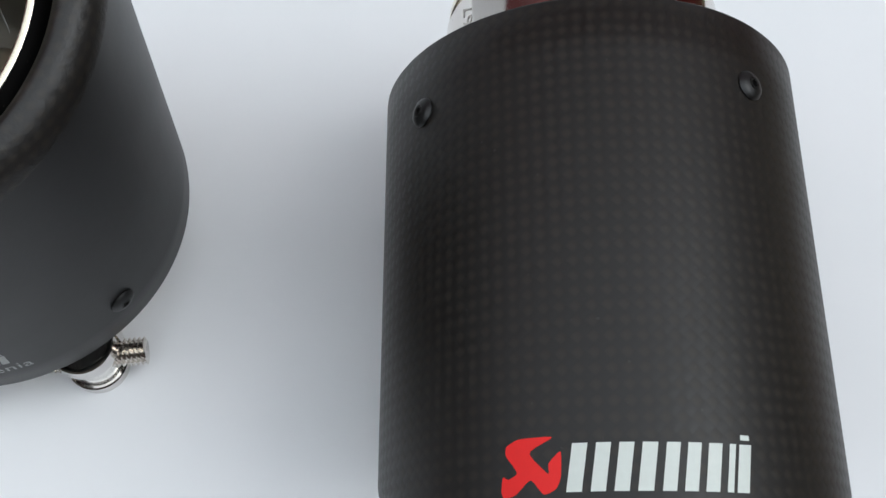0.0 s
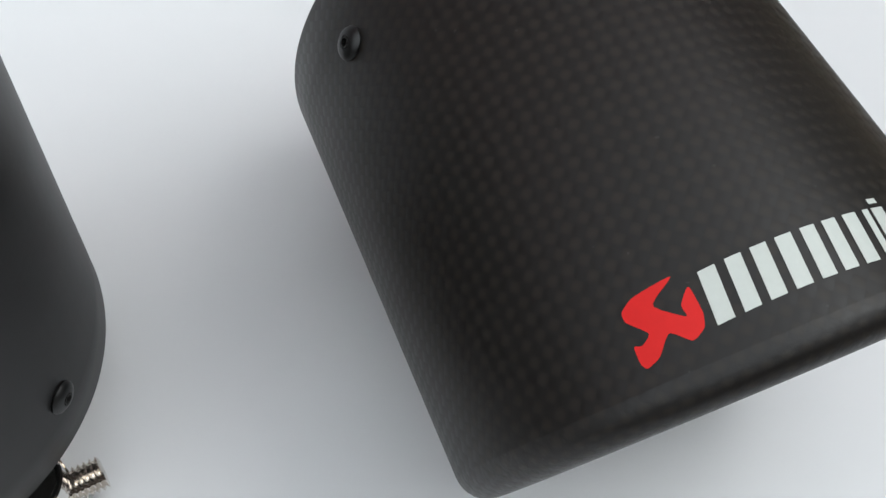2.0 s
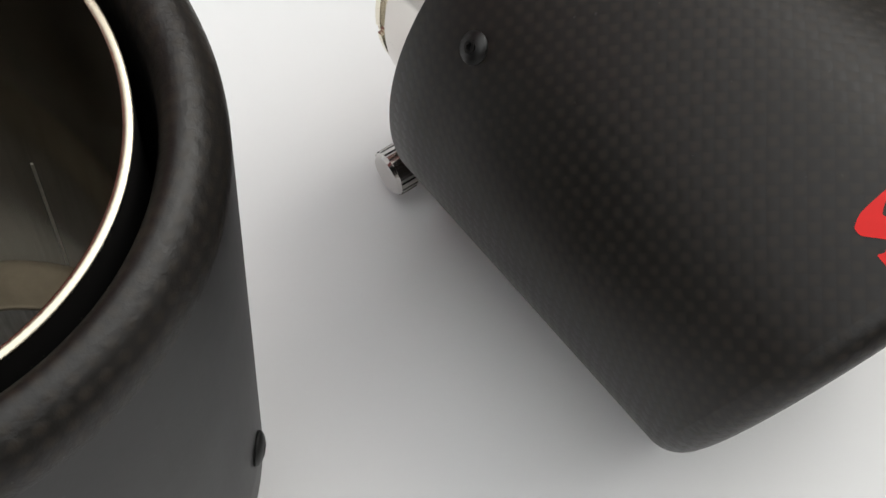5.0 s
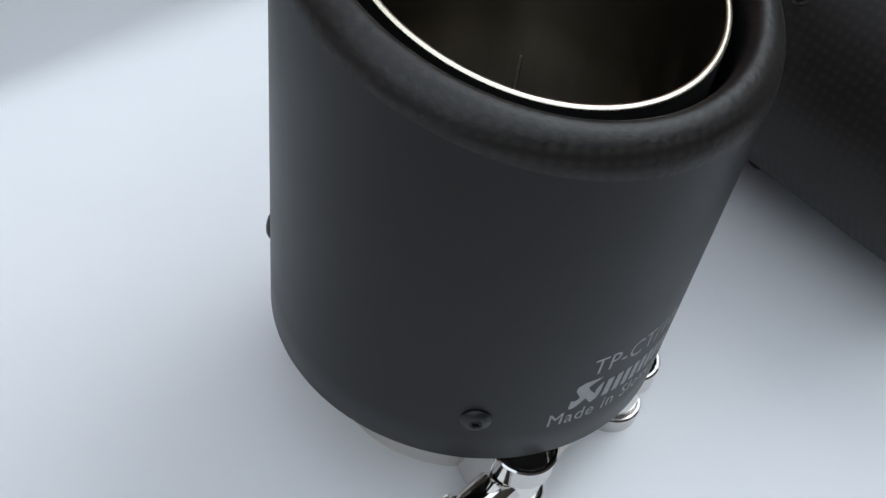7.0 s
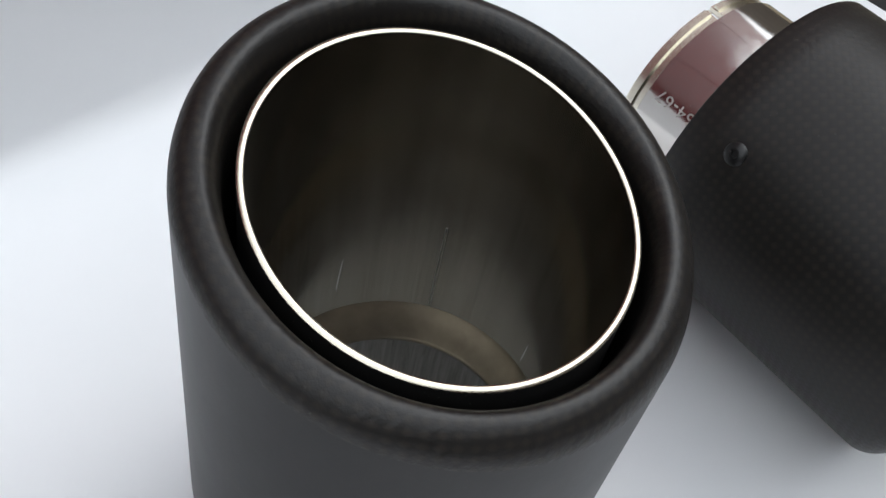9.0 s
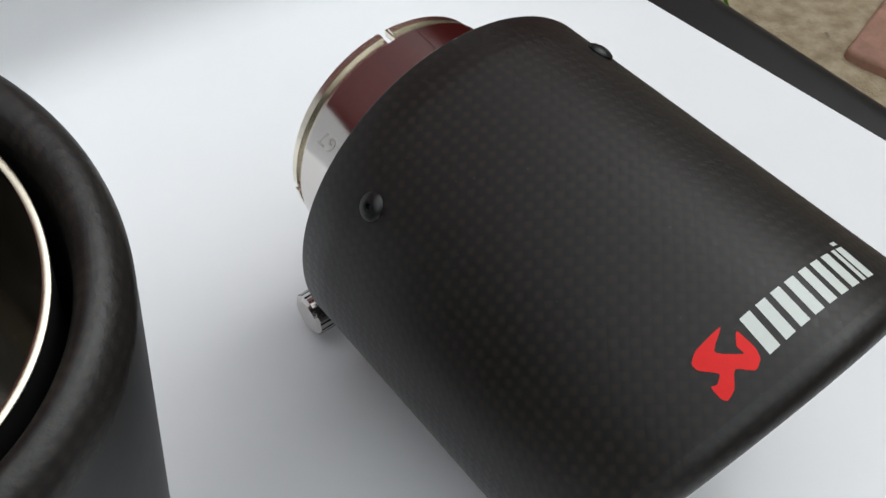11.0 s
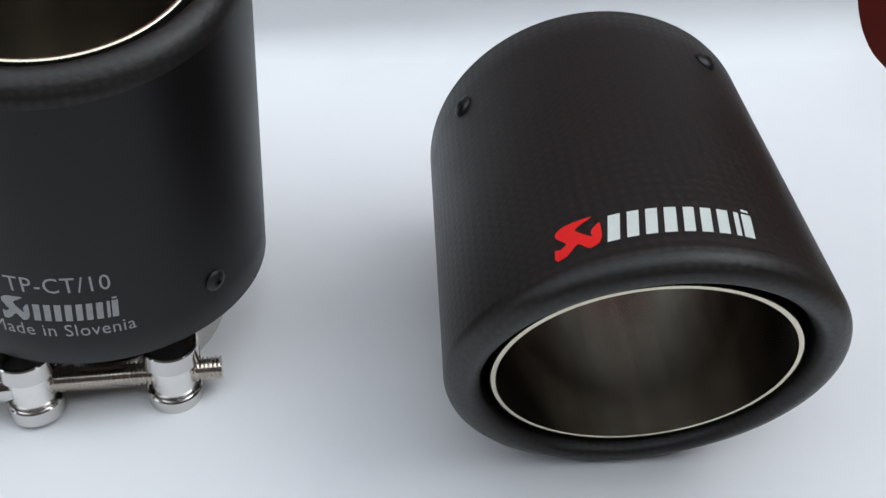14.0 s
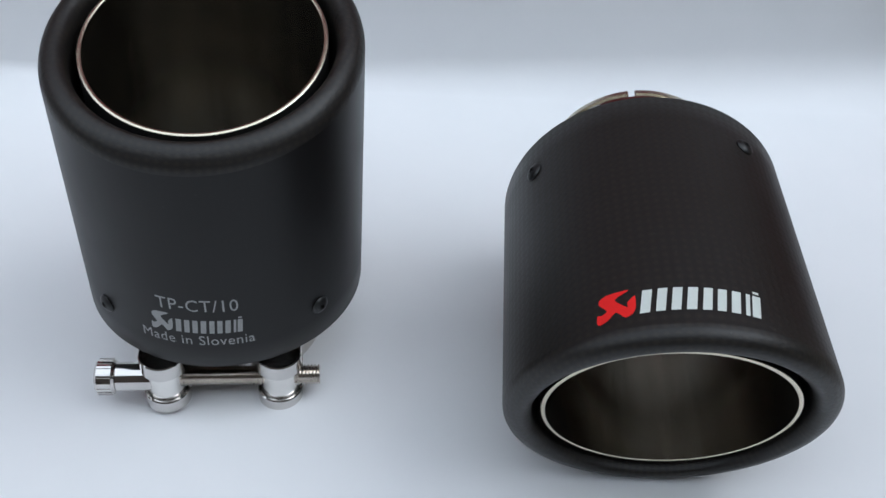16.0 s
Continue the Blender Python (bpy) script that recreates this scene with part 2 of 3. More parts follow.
def lathe(profile, seg=128, slant=(0.0, 0.0), closed=False, z_end=None):
    """Turns (r, z, s) round z; s says how much of the slanted cut a ring follows. UVs are in metres."""
    bm = bmesh.new()
    uv = bm.loops.layers.uv.new("uv")
    rings, run = [], [0.0]
    for i, (r, z, s) in enumerate(profile):
        if i:
            run.append(run[-1] + math.hypot(r - profile[i - 1][0], z - profile[i - 1][1]))
        ring = []
        for j in range(seg):
            a = 2 * math.pi * j / seg
            x, y = r * math.cos(a), r * math.sin(a)
            ring.append(bm.verts.new((x, y, z + s * (slant[0] * x + slant[1] * y))))
        rings.append(ring)
    n = len(rings)
    for i in range(n if closed else n - 1):
        p, q = rings[i], rings[(i + 1) % n]
        for j in range(seg):
            f = bm.faces.new((p[j], p[(j + 1) % seg], q[(j + 1) % seg], q[j]))
            for k, (ii, jj) in enumerate(((i, j), (i, j + 1), (i + 1, j + 1), (i + 1, j))):
                vert = f.loops[k].vert
                f.loops[k][uv].uv = (2 * math.pi * 0.05 * jj / seg, vert.co.z if profile[ii % n][0] > 0.0495 else vert.co.z + (0.05 - profile[ii % n][0]))
    return bm


def tube(r0, r1, z0, z1, seg=48, bevel=0.0004):
    """A ring-shaped solid with softened edges."""
    b = bevel
    return lathe([(r1 - b, z0, 0), (r1, z0 + b, 0), (r1, z1 - b, 0), (r1 - b, z1, 0), (r0 + b, z1, 0), (r0, z1 - b, 0), (r0, z0 + b, 0), (r0 + b, z0, 0)], seg, closed=True)


def rod(r, z0, z1, seg=40, bevel=0.0004, sides=None):
    """A solid round or many-sided bar along z, ends chamfered."""
    bm = bmesh.new()
    n = sides or seg
    rows = []
    for rr, z in ((r - bevel, z0), (r, z0 + bevel), (r, z1 - bevel), (r - bevel, z1)):
        rows.append([bm.verts.new((rr * math.cos(2 * math.pi * j / n), rr * math.sin(2 * math.pi * j / n), z)) for j in range(n)])
    for p, q in zip(rows, rows[1:]):
        for j in range(n):
            bm.faces.new((p[j], p[(j + 1) % n], q[(j + 1) % n], q[j]))
    bm.faces.new(rows[0][::-1])
    bm.faces.new(rows[-1])
    return bm


def turned(bm, m):
    bmesh.ops.transform(bm, matrix=m, verts=bm.verts)
    return bm


def arc_wall(r0, r1, z0, z1, a0, a1, seg, slant=(0.0, 0.0)):
    """A curved strip of tube wall from angle a0 to a1 (degrees); its lower end follows the slant."""
    bm = bmesh.new()
    rows = []
    for i in range(seg + 1):
        a = radians(a0 + (a1 - a0) * i / seg)
        c, s = math.cos(a), math.sin(a)
        rows.append([bm.verts.new((r * c, r * s, z + k * (slant[0] * r * c + slant[1] * r * s))) for r, z, k in ((r0, z0, 1), (r1, z0, 1), (r1, z1, 0), (r0, z1, 0))])
    for p, q in zip(rows, rows[1:]):
        for j in range(4):
            bm.faces.new((p[j], p[(j + 1) % 4], q[(j + 1) % 4], q[j]))
    bm.faces.new(rows[0][::-1])
    bm.faces.new(rows[-1])
    return bm


def ribbon(path, thick, z0, z1):
    """A flat metal strip standing on edge along a plan path."""
    bm = bmesh.new()
    rows = []
    for i, p in enumerate(path):
        a, b = Vector(path[max(0, i - 1)]), Vector(path[min(len(path) - 1, i + 1)])
        d = (b - a).normalized()
        nrm = Vector((-d.y, d.x)) * thick / 2
        p = Vector(p)
        e = 0.0004
        o, n = p + nrm, p - nrm
        rows.append([bm.verts.new((q.x, q.y, z)) for q, z in ((o, z0 + e), (p, z0), (n, z0 + e), (n, z1 - e), (p, z1), (o, z1 - e))])
    for p, q in zip(rows, rows[1:]):
        for j in range(6):
            bm.faces.new((p[j], p[(j + 1) % 6], q[(j + 1) % 6], q[j]))
    bm.faces.new(rows[0][::-1])
    bm.faces.new(rows[-1])
    return bm


def screw_thread(r, length, pitch, depth):
    """A threaded rod along z: a helical ridge."""
    bm = bmesh.new()
    n, turns = 20, int(length / pitch)
    rows = []
    for i in range(turns * 4 + 1):
        ring = []
        for j in range(n):
            ph = (i / 4.0 - j / n) % 1.0
            rr = r - depth * abs(2 * ph - 1)
            a = 2 * math.pi * j / n
            ring.append(bm.verts.new((rr * math.cos(a), rr * math.sin(a), length * i / (turns * 4))))
        rows.append(ring)
    for p, q in zip(rows, rows[1:]):
        for j in range(n):
            bm.faces.new((p[j], p[(j + 1) % n], q[(j + 1) % n], q[j]))
    bm.faces.new(rows[0][::-1])
    bm.faces.new(rows[-1])
    return bm


def wrapped(bm, radius, lift):
    """Bends a flat drawing (x: angle in degrees, y: height along the axis) round the sleeve."""
    for vtx in bm.verts:
        a, z = radians(vtx.co.x), vtx.co.y
        vtx.co = ((radius + lift) * math.cos(a), (radius + lift) * math.sin(a), z)
    return bm


def drawing(points, cuts=3):
    bm = bmesh.new()
    bm.faces.new([bm.verts.new((x, y, 0)) for x, y in points])
    bm.normal_update()
    bmesh.ops.triangulate(bm, faces=bm.faces)
    if cuts:
        bmesh.ops.subdivide_edges(bm, edges=bm.edges, cuts=cuts, use_grid_fill=True)
    return bm


def words(text, a0, a1, z0, z1):
    """Lettering in the built-in font, fitted between two angles and two heights."""
    cu = bpy.data.curves.new("lettering", "FONT")
    cu.body, cu.resolution_u = text, 3
    cu.space_character = 1.08
    ob = new("lettering", cu)
    bpy.context.view_layer.update()
    me = bpy.data.meshes.new_from_object(ob.evaluated_get(bpy.context.evaluated_depsgraph_get()))
    bpy.data.objects.remove(ob)
    bm = bmesh.new()
    bm.from_mesh(me)
    bpy.data.meshes.remove(me)
    xs, ys = [q.co.x for q in bm.verts], [q.co.y for q in bm.verts]
    lx, hx, ly, hy = min(xs), max(xs), min(ys), max(ys)
    for q in bm.verts:
        q.co = (a0 + (a1 - a0) * (q.co.x - lx) / (hx - lx), z0 + (z1 - z0) * (q.co.y - ly) / (hy - ly), 0)
    return bm


# outline of the angular emblem, as shares of its width and height
EMBLEM = [(0.93, 0.0), (0.30, 0.01), (0.10, 0.12), (0.08, 0.27), (0.30, 0.59), (0.13, 0.69), (0.03, 0.62), (0.0, 0.90),
          (0.05, 1.0), (0.25, 0.95), (0.50, 0.68), (0.70, 0.98), (0.90, 0.88), (0.98, 0.69), (1.0, 0.22), (0.78, 0.45),
          (0.80, 0.66), (0.44, 0.25)]


def rounded(points, cut=0.14):
    """The same outline with its corners clipped."""
    out = []
    for i, p in enumerate(points):
        for q in (points[i - 1], points[(i + 1) % len(points)]):
            out.append((p[0] + (q[0] - p[0]) * cut, p[1] + (q[1] - p[1]) * cut))
    return out


def emblem(a0, a1, z0, z1, flip):
    """The emblem between angles a0 and a1; flip puts its top at the lower z."""
    bm = drawing(rounded(rounded(EMBLEM), 0.25), 2)
    for q in bm.verts:
        x, y = q.co.x, q.co.y
        q.co = (a0 + (a1 - a0) * x, (z0 + (z1 - z0) * y) if flip else (z1 - (z1 - z0) * y), 0)
    return bm


def word_bars(a0, a1, z_top, z_bot, lean, fill=0.64):
    """Plain upright bars that stand in for a brand's letters, each as wide as its letter, and a short accent bar over the last."""
    widths = (1.1, 1.05, 1.05, 1.1, 1.0, 1.0, 1.05, 0.5, 1.0)
    unit = (a1 - a0) / sum(widths)
    out, x = [], a0
    for i, share in enumerate(widths):
        step = unit * share
        w = step * fill
        out.append(drawing([(x, z_bot), (x + w, z_bot), (x + w + lean, z_top), (x + lean, z_top)], 1))
        x += step
    lift = (z_top - z_bot) * 0.09
    x0, x1 = x - unit * 0.92 + lean, x - unit * 0.44 + lean
    out.append(drawing([(x0, z_top + lift), (x1, z_top + lift), (x1, z_top + 2.2 * lift), (x0, z_top + 2.2 * lift)], 0))
    return out


# ---- exhaust tips ----
R = 0.05


def hose_clamp(tip, az_c, reach, half_gap, z0, z1, digits):
    """Bolt clamp round the inlet pipe: band, two barrel pins in loops, threaded bolt with a long head."""
    rb, th = 0.0345, 0.0011
    c, s = math.cos(radians(az_c)), math.sin(radians(az_c))
    n, b = Vector((c, s)), Vector((-s, c))
    p1, p2 = n * reach - b * half_gap, n * reach + b * half_gap
    lr = 0.0082
    arc = math.degrees(math.asin(min(0.95, (half_gap + lr * 0.4) / rb)))
    path = [tuple(p2 + b * lr * 0.95 - n * 0.002)]
    for i in range(73):
        a = radians(az_c + arc + (360 - 2 * arc) * i / 72)
        path.append((rb * math.cos(a), rb * math.sin(a)))
    path.append(tuple(p1 - b * lr * 0.95 - n * 0.002))
    band = part("clamp_band", ribbon(path, th, z0, z1), STRIP, tip, "polished chrome bolt clamp round the inlet pipe")
    part("clamp_bridge", arc_wall(0.0347, 0.0355, z0 + 0.0006, z1 - 0.0012, az_c - 42, az_c + 42, 24), STRIP, band, "chrome bridge strip under the clamp bolt")
    zm = (z0 + z1) / 2
    for p in (p1, p2):
        at = Matrix.Translation((p.x, p.y, 0))
        part("lower_loop", turned(tube(lr - 0.0014, lr, z0, z0 + 0.0058), at), CHROME, band)
        part("upper_loop", turned(tube(lr - 0.0014, lr, z1 - 0.0068, z1), at), CHROME, band)
        part("barrel_pin", turned(rod(lr - 0.0015, z0 + 0.0012, z1 - 0.0058), at), BARREL, band)
    turn = Matrix.Translation((p1.x, p1.y, zm if digits else zm - 0.0008)) @ Vector((b.x, b.y, 0)).to_track_quat("Z", "Y").to_matrix().to_4x4()
    gap = 2 * half_gap
    part("bolt", turned(screw_thread(0.0040, gap + 0.0175, 0.00125, 0.0011), turn @ Matrix.Translation((0, 0, -0.003))), THREAD, band, "bright threaded clamp bolt")
    part("bolt_collar", turned(rod(0.0052, -0.0172, -0.004), turn), CHROME, band)
    head = rod(0.0064, -0.0240, -0.0172, bevel=0.0009, sides=12)
    part("bolt_head", turned(head, turn), CHROME, band, "chrome hexagon bolt head")
    for k in range(18):
        a = 2 * math.pi * k / 18
        ridge = bmesh.new()
        bmesh.ops.create_cube(ridge, size=1)
        turned(ridge, turn @ Matrix.Translation((0.0061 * math.cos(a), 0.0061 * math.sin(a), -0.0206)) @ Matrix.Rotation(a, 4, "Z") @ Matrix.Diagonal((0.0009, 0.0009, 0.0050, 1)))
        part("head_ridge", ridge, CHROME, band)
    if digits:
        bm = words("64-67", *digits)
        for q in bm.verts:
            q.co = (q.co.y, q.co.x, 0)
        wrapped(bm, rb + th / 2, 0.00012)
        part("stamped_size", bm, STAMP, band, "stamped size 64-67")
    return band


def exhaust_tip(m, label, slant, cut, c_liner, lip_up, screws, screw_z, pipe_end, foot, clamp, weave, slot, seam, marks=()):
    tip = thing("exhaust_tip", m, label, "exhaust tip", "exhaust tips on the paper")
    r_crest, r_in, tall = 0.0445, 0.0410, 0.0062
    top = c_liner + lip_up
    prof = [(r_in - 0.0006, top - 0.030, 1), (r_in - 0.0001, top - 0.010, 1)]
    for i in range(17):
        a = math.pi - math.pi * i / 16
        wide = r_crest - r_in if a > math.pi / 2 else R - r_crest
        prof.append((r_crest + wide * math.cos(a), top - tall + tall * math.sin(a), 1))
    part("rolled_lip", lathe(prof, 160, cut), weave[1], tip, "rolled carbon lip with puckered resin")
    prof = [(R, top - tall, 1), (R, top - tall - 0.002, 1), (R, top - 0.012, 1), (R, top - 0.016, 1)]
    for i in range(1, 9):
        prof.append((R, (top - 0.016) * (1 - i / 8) + 0.0 * (i / 8), 1 - i / 8))
    prof += [(R - 0.0004, -0.0006, 0), (R - 0.0024, -0.0006, 0), (R - 0.0026, 0.0012, 0), (R - 0.0026, 0.006, 0)]
    part("sleeve", lathe(prof, 160, cut), weave[0], tip, "matt black carbon weave sleeve")
    part("end_plate", tube(0.0325, R - 0.0024, 0.0030, 0.0050, 96), INNER_BLACK, tip)
    lin = [(0.0384, c_liner - 0.035, 1), (0.0384, c_liner - 0.0004, 1), (0.0384, c_liner - 0.0002, 1)]
    ri = 0.0371
    lin2 = [(ri, c_liner - 0.0002, 1), (ri, c_liner - 0.02, 1), (ri, 0.045, 0.35), (ri, 0.0185, 0), (ri - 0.0001, 0.0160, 0)]
    part("liner", lathe(lin2, 128, slant), LINER, tip, "drawn stainless steel inner tube")
    for a, z, h in ((127, 0.0165, 0.009), (6, 0.0170, 0.010), (205, 0.0180, 0.008), (93, 0.022, 0.016)) + marks:
        dent = bmesh.new()
        bmesh.ops.create_icosphere(dent, subdivisions=2, radius=1.0)
        turned(dent, Matrix.Rotation(radians(a), 4, "Z") @ Matrix.Translation((ri + 0.00005, 0, z + h / 2)) @ Matrix.Rotation(radians(5), 4, "X") @ Matrix.Diagonal((0.00012, 0.00035, h / 2, 1)))
        part("tack_mark", dent, BARREL, tip)
    a = radians(seam[0])
    bead = turned(rod(0.00030, 0.0168, seam[1], 10, 0.0001), Matrix.Translation((ri * math.cos(a), ri * math.sin(a), 0)))
    part("weld_seam", bead, WELD, tip, "thin bright weld seam down the inner tube")
    part("liner_shell", lathe(lin, 128, slant), INNER_BLACK, tip)
    part("liner_edge", lathe([(0.0384, c_liner - 0.0006, 1), (0.0384, c_liner - 0.0002, 1), (0.0381, c_liner, 1), (0.0374, c_liner, 1), (0.0371, c_liner - 0.0002, 1), (0.0371, c_liner - 0.0006, 1)], 160, slant), RIM, tip, "bright cut edge of the inner tube")
    part("liner_cone", lathe([(ri - 0.0001, 0.0160, 0), (ri - 0.0006, 0.0147, 0), (0.0340, 0.0102, 0), (0.0319, 0.0073, 0), (0.0314, 0.0066, 0), (0.0313, 0.0060, 0)], 128), CONE, tip, "dull steel cone down to the inlet")
    part("pipe_bore", lathe([(0.0313, 0.0060, 0), (0.0315, 0.0052, 0), (0.03152, -0.0118, 0)], 96), BORE, tip, "scuffed grey bore of the inlet pipe")
    pipe = part("inlet_pipe", lathe([(0.0316, 0.0048, 0), (0.0316, -0.012, 0), (0.0332, -0.012, 0), (0.0332, 0.0048, 0)], 96, closed=True), CHROME, tip, "bright slotted inlet pipe")
    for q in range(4):
        a0 = 90 * q + slot
        tongue = part("pipe_tongue", arc_wall(0.0316, 0.0332, pipe_end, -0.0118, a0 + 2, a0 + 88, 22, foot), PIPE, pipe)
        part("bore_face", arc_wall(0.0314, 0.03155, pipe_end + 0.0003, -0.0118, a0 + 2, a0 + 88, 22, foot), BORE, tongue)
        part("pipe_bead", arc_wall(0.0330, 0.0342, pipe_end + 0.0012, pipe_end + 0.0030, a0 + 2.5, a0 + 87.5, 22, foot), PIPE, pipe)
        # flat black disc: the relief hole's inner shade is put in as colour
        hole = turned(rod(0.0014, -0.0002, 0.0003, 20, 0.0001), Matrix.Rotation(radians(a0), 4, "Z") @ Matrix.Translation((0.0315, 0, -0.0112)) @ Matrix.Rotation(radians(-90), 4, "Y"))
        part("dark_hole_disc", hole, INNER_BLACK, pipe)
    for a in screws:
        at = Matrix.Rotation(radians(a), 4, "Z") @ Matrix.Translation((R - 0.0001, 0, screw_z)) @ Matrix.Rotation(radians(90), 4, "Y")
        head = lathe([(0.0033, 0.0, 0), (0.0034, 0.0004, 0), (0.0031, 0.0009, 0), (0.0022, 0.0014, 0), (0.0014, 0.0016, 0), (0.0013, 0.0015, 0), (0.0012, 0.0005, 0), (0.0001, 0.0004, 0)], 28)
        s = part("screw", turned(head, at), BLACK, tip, "black button-head screw")
        part("hex_socket", turned(lathe([(0.0013, 0.00135, 0), (0.0013, 0.00165, 0), (0.00095, 0.00165, 0), (0.00095, 0.0007, 0)], 6), at), INNER_BLACK, s)
    hose_clamp(tip, *clamp)
    return tip


standing = exhaust_tip(
    pose(0.00202, 0.00019, 0.02993, -0.366, 3.856, -0.012),
    "matt black carbon exhaust tip standing upright on its chrome-clamped inlet", (-0.0441, 0.2267), (-0.0441, 0.2267), 0.0974, 0.0030,
    (-26.1, -117.0, -208.1, 62.0), 0.0152, -0.0296, (0.0673, 0.0064), (-70.6, 0.0394, 0.0203, -0.0290, -0.0048, None), CARBON_SMOOTH, 19, (53, 0.048))
part("type_marking", wrapped(words("TP-CT/10", -90.3, -59.7, 0.0268, 0.0321), R, 0.00008), ETCH, standing, "pale grey laser-marked TP-CT/10", False)
part("origin_marking", wrapped(words("Made in Slovenia", -98.2, -54.6, 0.0108, 0.0152), R, 0.00008), ETCH, standing, "pale grey laser-marked Made in Slovenia", False)
part("maker_emblem", wrapped(emblem(-93.8, -84.8, 0.0158, 0.0248, False), R, 0.00008), ETCH, standing, "pale grey angular emblem", False)
for bar in word_bars(-84.0, -58.0, 0.0226, 0.0166, 0.5):
    part("marking_bar", wrapped(bar, R, 0.00008), ETCH, standing, "", False)

lying = exhaust_tip(
    pose(0.14858, 0.04908, 0.04988, 90.009, 3.848, 12.015),
    "matt black carbon exhaust tip lying on white paper, red emblem up", (-0.0147, 0.2555), (-0.0330, 0.2555), 0.0947, 0.0036,
    (148.9, 61.1, -30.0, -118.0), 0.0161, -0.0300, (0.0, 0.0), (-83.0, 0.0387, 0.0201, -0.0240, -0.0020, (-0.0058, -0.0205, 151.0, 157.4)), CARBON, 12, (97, 0.099), ((81, 0.083, 0.011), (69, 0.074, 0.018)))
part("maker_emblem", wrapped(emblem(125.9, 112.9, 0.0904, 0.1008, True), R, 0.00010), RED_INK, lying, "glossy red printed angular emblem", False)
for bar in word_bars(112.3, 73.8, 0.0918, 0.1001, -1.6):
    part("brand_bar", wrapped(bar, R, 0.00010), WHITE_INK, lying, "", False)


# ---- paper sweep and what lies round it ----
TURN = radians(18.3)


def uv_point(u, v, z=0.0):
    return (u * math.cos(TURN) - v * math.sin(TURN), u * math.sin(TURN) + v * math.cos(TURN), z)


def paper_sheet():
    """White sheet, flat below and swept up at the back."""
    bm = bmesh.new()
    rise = 0.14
    rows = []
    for i in range(61):
        u = -0.60 + 0.9355 * i / 60
        v0 = 0.126 + 0.13 * (0.325 - u)
        rad = max(0.007, 0.029 - 0.055 * (0.325 - u))
        col = [(-0.55 + (v0 + 0.55) * k / 30, 0.0) for k in range(31)]
        for k in range(1, 15):
            a = radians(84) * k / 14
            col.append((v0 + rad * math.sin(a), rad * (1 - math.cos(a))))
        ev, ez = col[-1]
        for k in range(1, 9):
            col.append((ev + rise * k / 8 * math.cos(radians(84)), ez + rise * k / 8 * math.sin(radians(84))))
        rows.append(([bm.verts.new(uv_point(u + 0.03 * v - 0.15 * z, v, z)) for v, z in col], [bm.verts.new(uv_point(u + 0.03 * v - 0.15 * z, v + (0.0007 if z > 0.01 else 0.0), z - 0.0007)) for v, z in col]))
    last = len(rows[0][0]) - 1
    for (p, pb), (q, qb) in zip(rows, rows[1:]):
        for j in range(last):
            bm.faces.new((p[j], q[j], q[j + 1], p[j + 1]))
            bm.faces.new((pb[j], pb[j + 1], qb[j + 1], qb[j]))
        bm.faces.new((p[0], pb[0], qb[0], q[0]))
        bm.faces.new((p[last], q[last], qb[last], pb[last]))
    for p, pb in (rows[0], rows[-1]):
        for j in range(last):
            bm.faces.new((p[j], p[j + 1], pb[j + 1], pb[j]))
    ob = part("paper_backdrop", bm, PAPER)
    return ob


sheet = tagged(paper_sheet(), "large white paper sheet swept up at the back", "paper sheet")


def rounded_slab(hx, hy, z0, z1, corner, edge):
    """A slab with rounded corners in plan and a round top edge."""
    bm = bmesh.new()
    rows = []
    prof = [(0.0, z0)]
    for i in range(9):
        a = math.pi / 2 * i / 8
        prof.append((-edge + edge * math.cos(a), z1 - edge + edge * math.sin(a)))
    for off, z in prof:
        ring = []
        for q in range(4):
            cx, cy = (hx - corner) * (1, -1, -1, 1)[q], (hy - corner) * (1, 1, -1, -1)[q]
            for k in range(13):
                a = math.pi / 2 * (q + k / 12)
                ring.append(bm.verts.new((cx + (corner + off) * math.cos(a), cy + (corner + off) * math.sin(a), z)))
        rows.append(ring)
    n = len(rows[0])
    for p, q in zip(rows, rows[1:]):
        for j in range(n):
            bm.faces.new((p[j], p[(j + 1) % n], q[(j + 1) % n], q[j]))
    bm.faces.new(rows[0][::-1])
    bm.faces.new(rows[-1])
    return bm


GROUND_Z = -0.30
seat = thing("low_bench", Matrix.Translation(uv_point(0.06, -0.20, GROUND_Z)) @ Matrix.Rotation(TURN - radians(7), 4, "Z"), "low black vinyl bench with rounded corners under the paper", "bench")
part("cushion", turned(rounded_slab(0.290, 0.364, -0.05, -0.0015, 0.036, 0.024), Matrix.Translation((0, 0, -GROUND_Z))), VINYL, seat)
part("base", rounded_slab(0.25, 0.30, 0.0, 0.25, 0.03, 0.005), VINYL, seat)


def ground_sheet():
    bm = bmesh.new()
    n = 90
    grid = []
    for i in range(n + 1):
        a = (i / n - 0.5) * 2
        x = 0.6 + math.copysign(abs(a) ** 4, a) * 60 + a * 1.2
        row = []
        for j in range(n + 1):
            b = (j / n - 0.5) * 2
            y = 0.4 + math.copysign(abs(b) ** 4, b) * 60 + b * 1.2
            z = GROUND_Z + 0.006 * noise.noise((x * 9, y * 9, 0)) + 0.003 * noise.noise((x * 30, y * 30, 2))
            row.append(bm.verts.new((x, y, z - 0.004)))
        grid.append(row)
    for i in range(n):
        for j in range(n):
            bm.faces.new((grid[i][j], grid[i + 1][j], grid[i + 1][j + 1], grid[i][j + 1]))
    return bm


tagged(part("ground", ground_sheet(), SOIL), "bare sandy ground with small stones", "ground", kind="structure")

rng = random.Random(4)


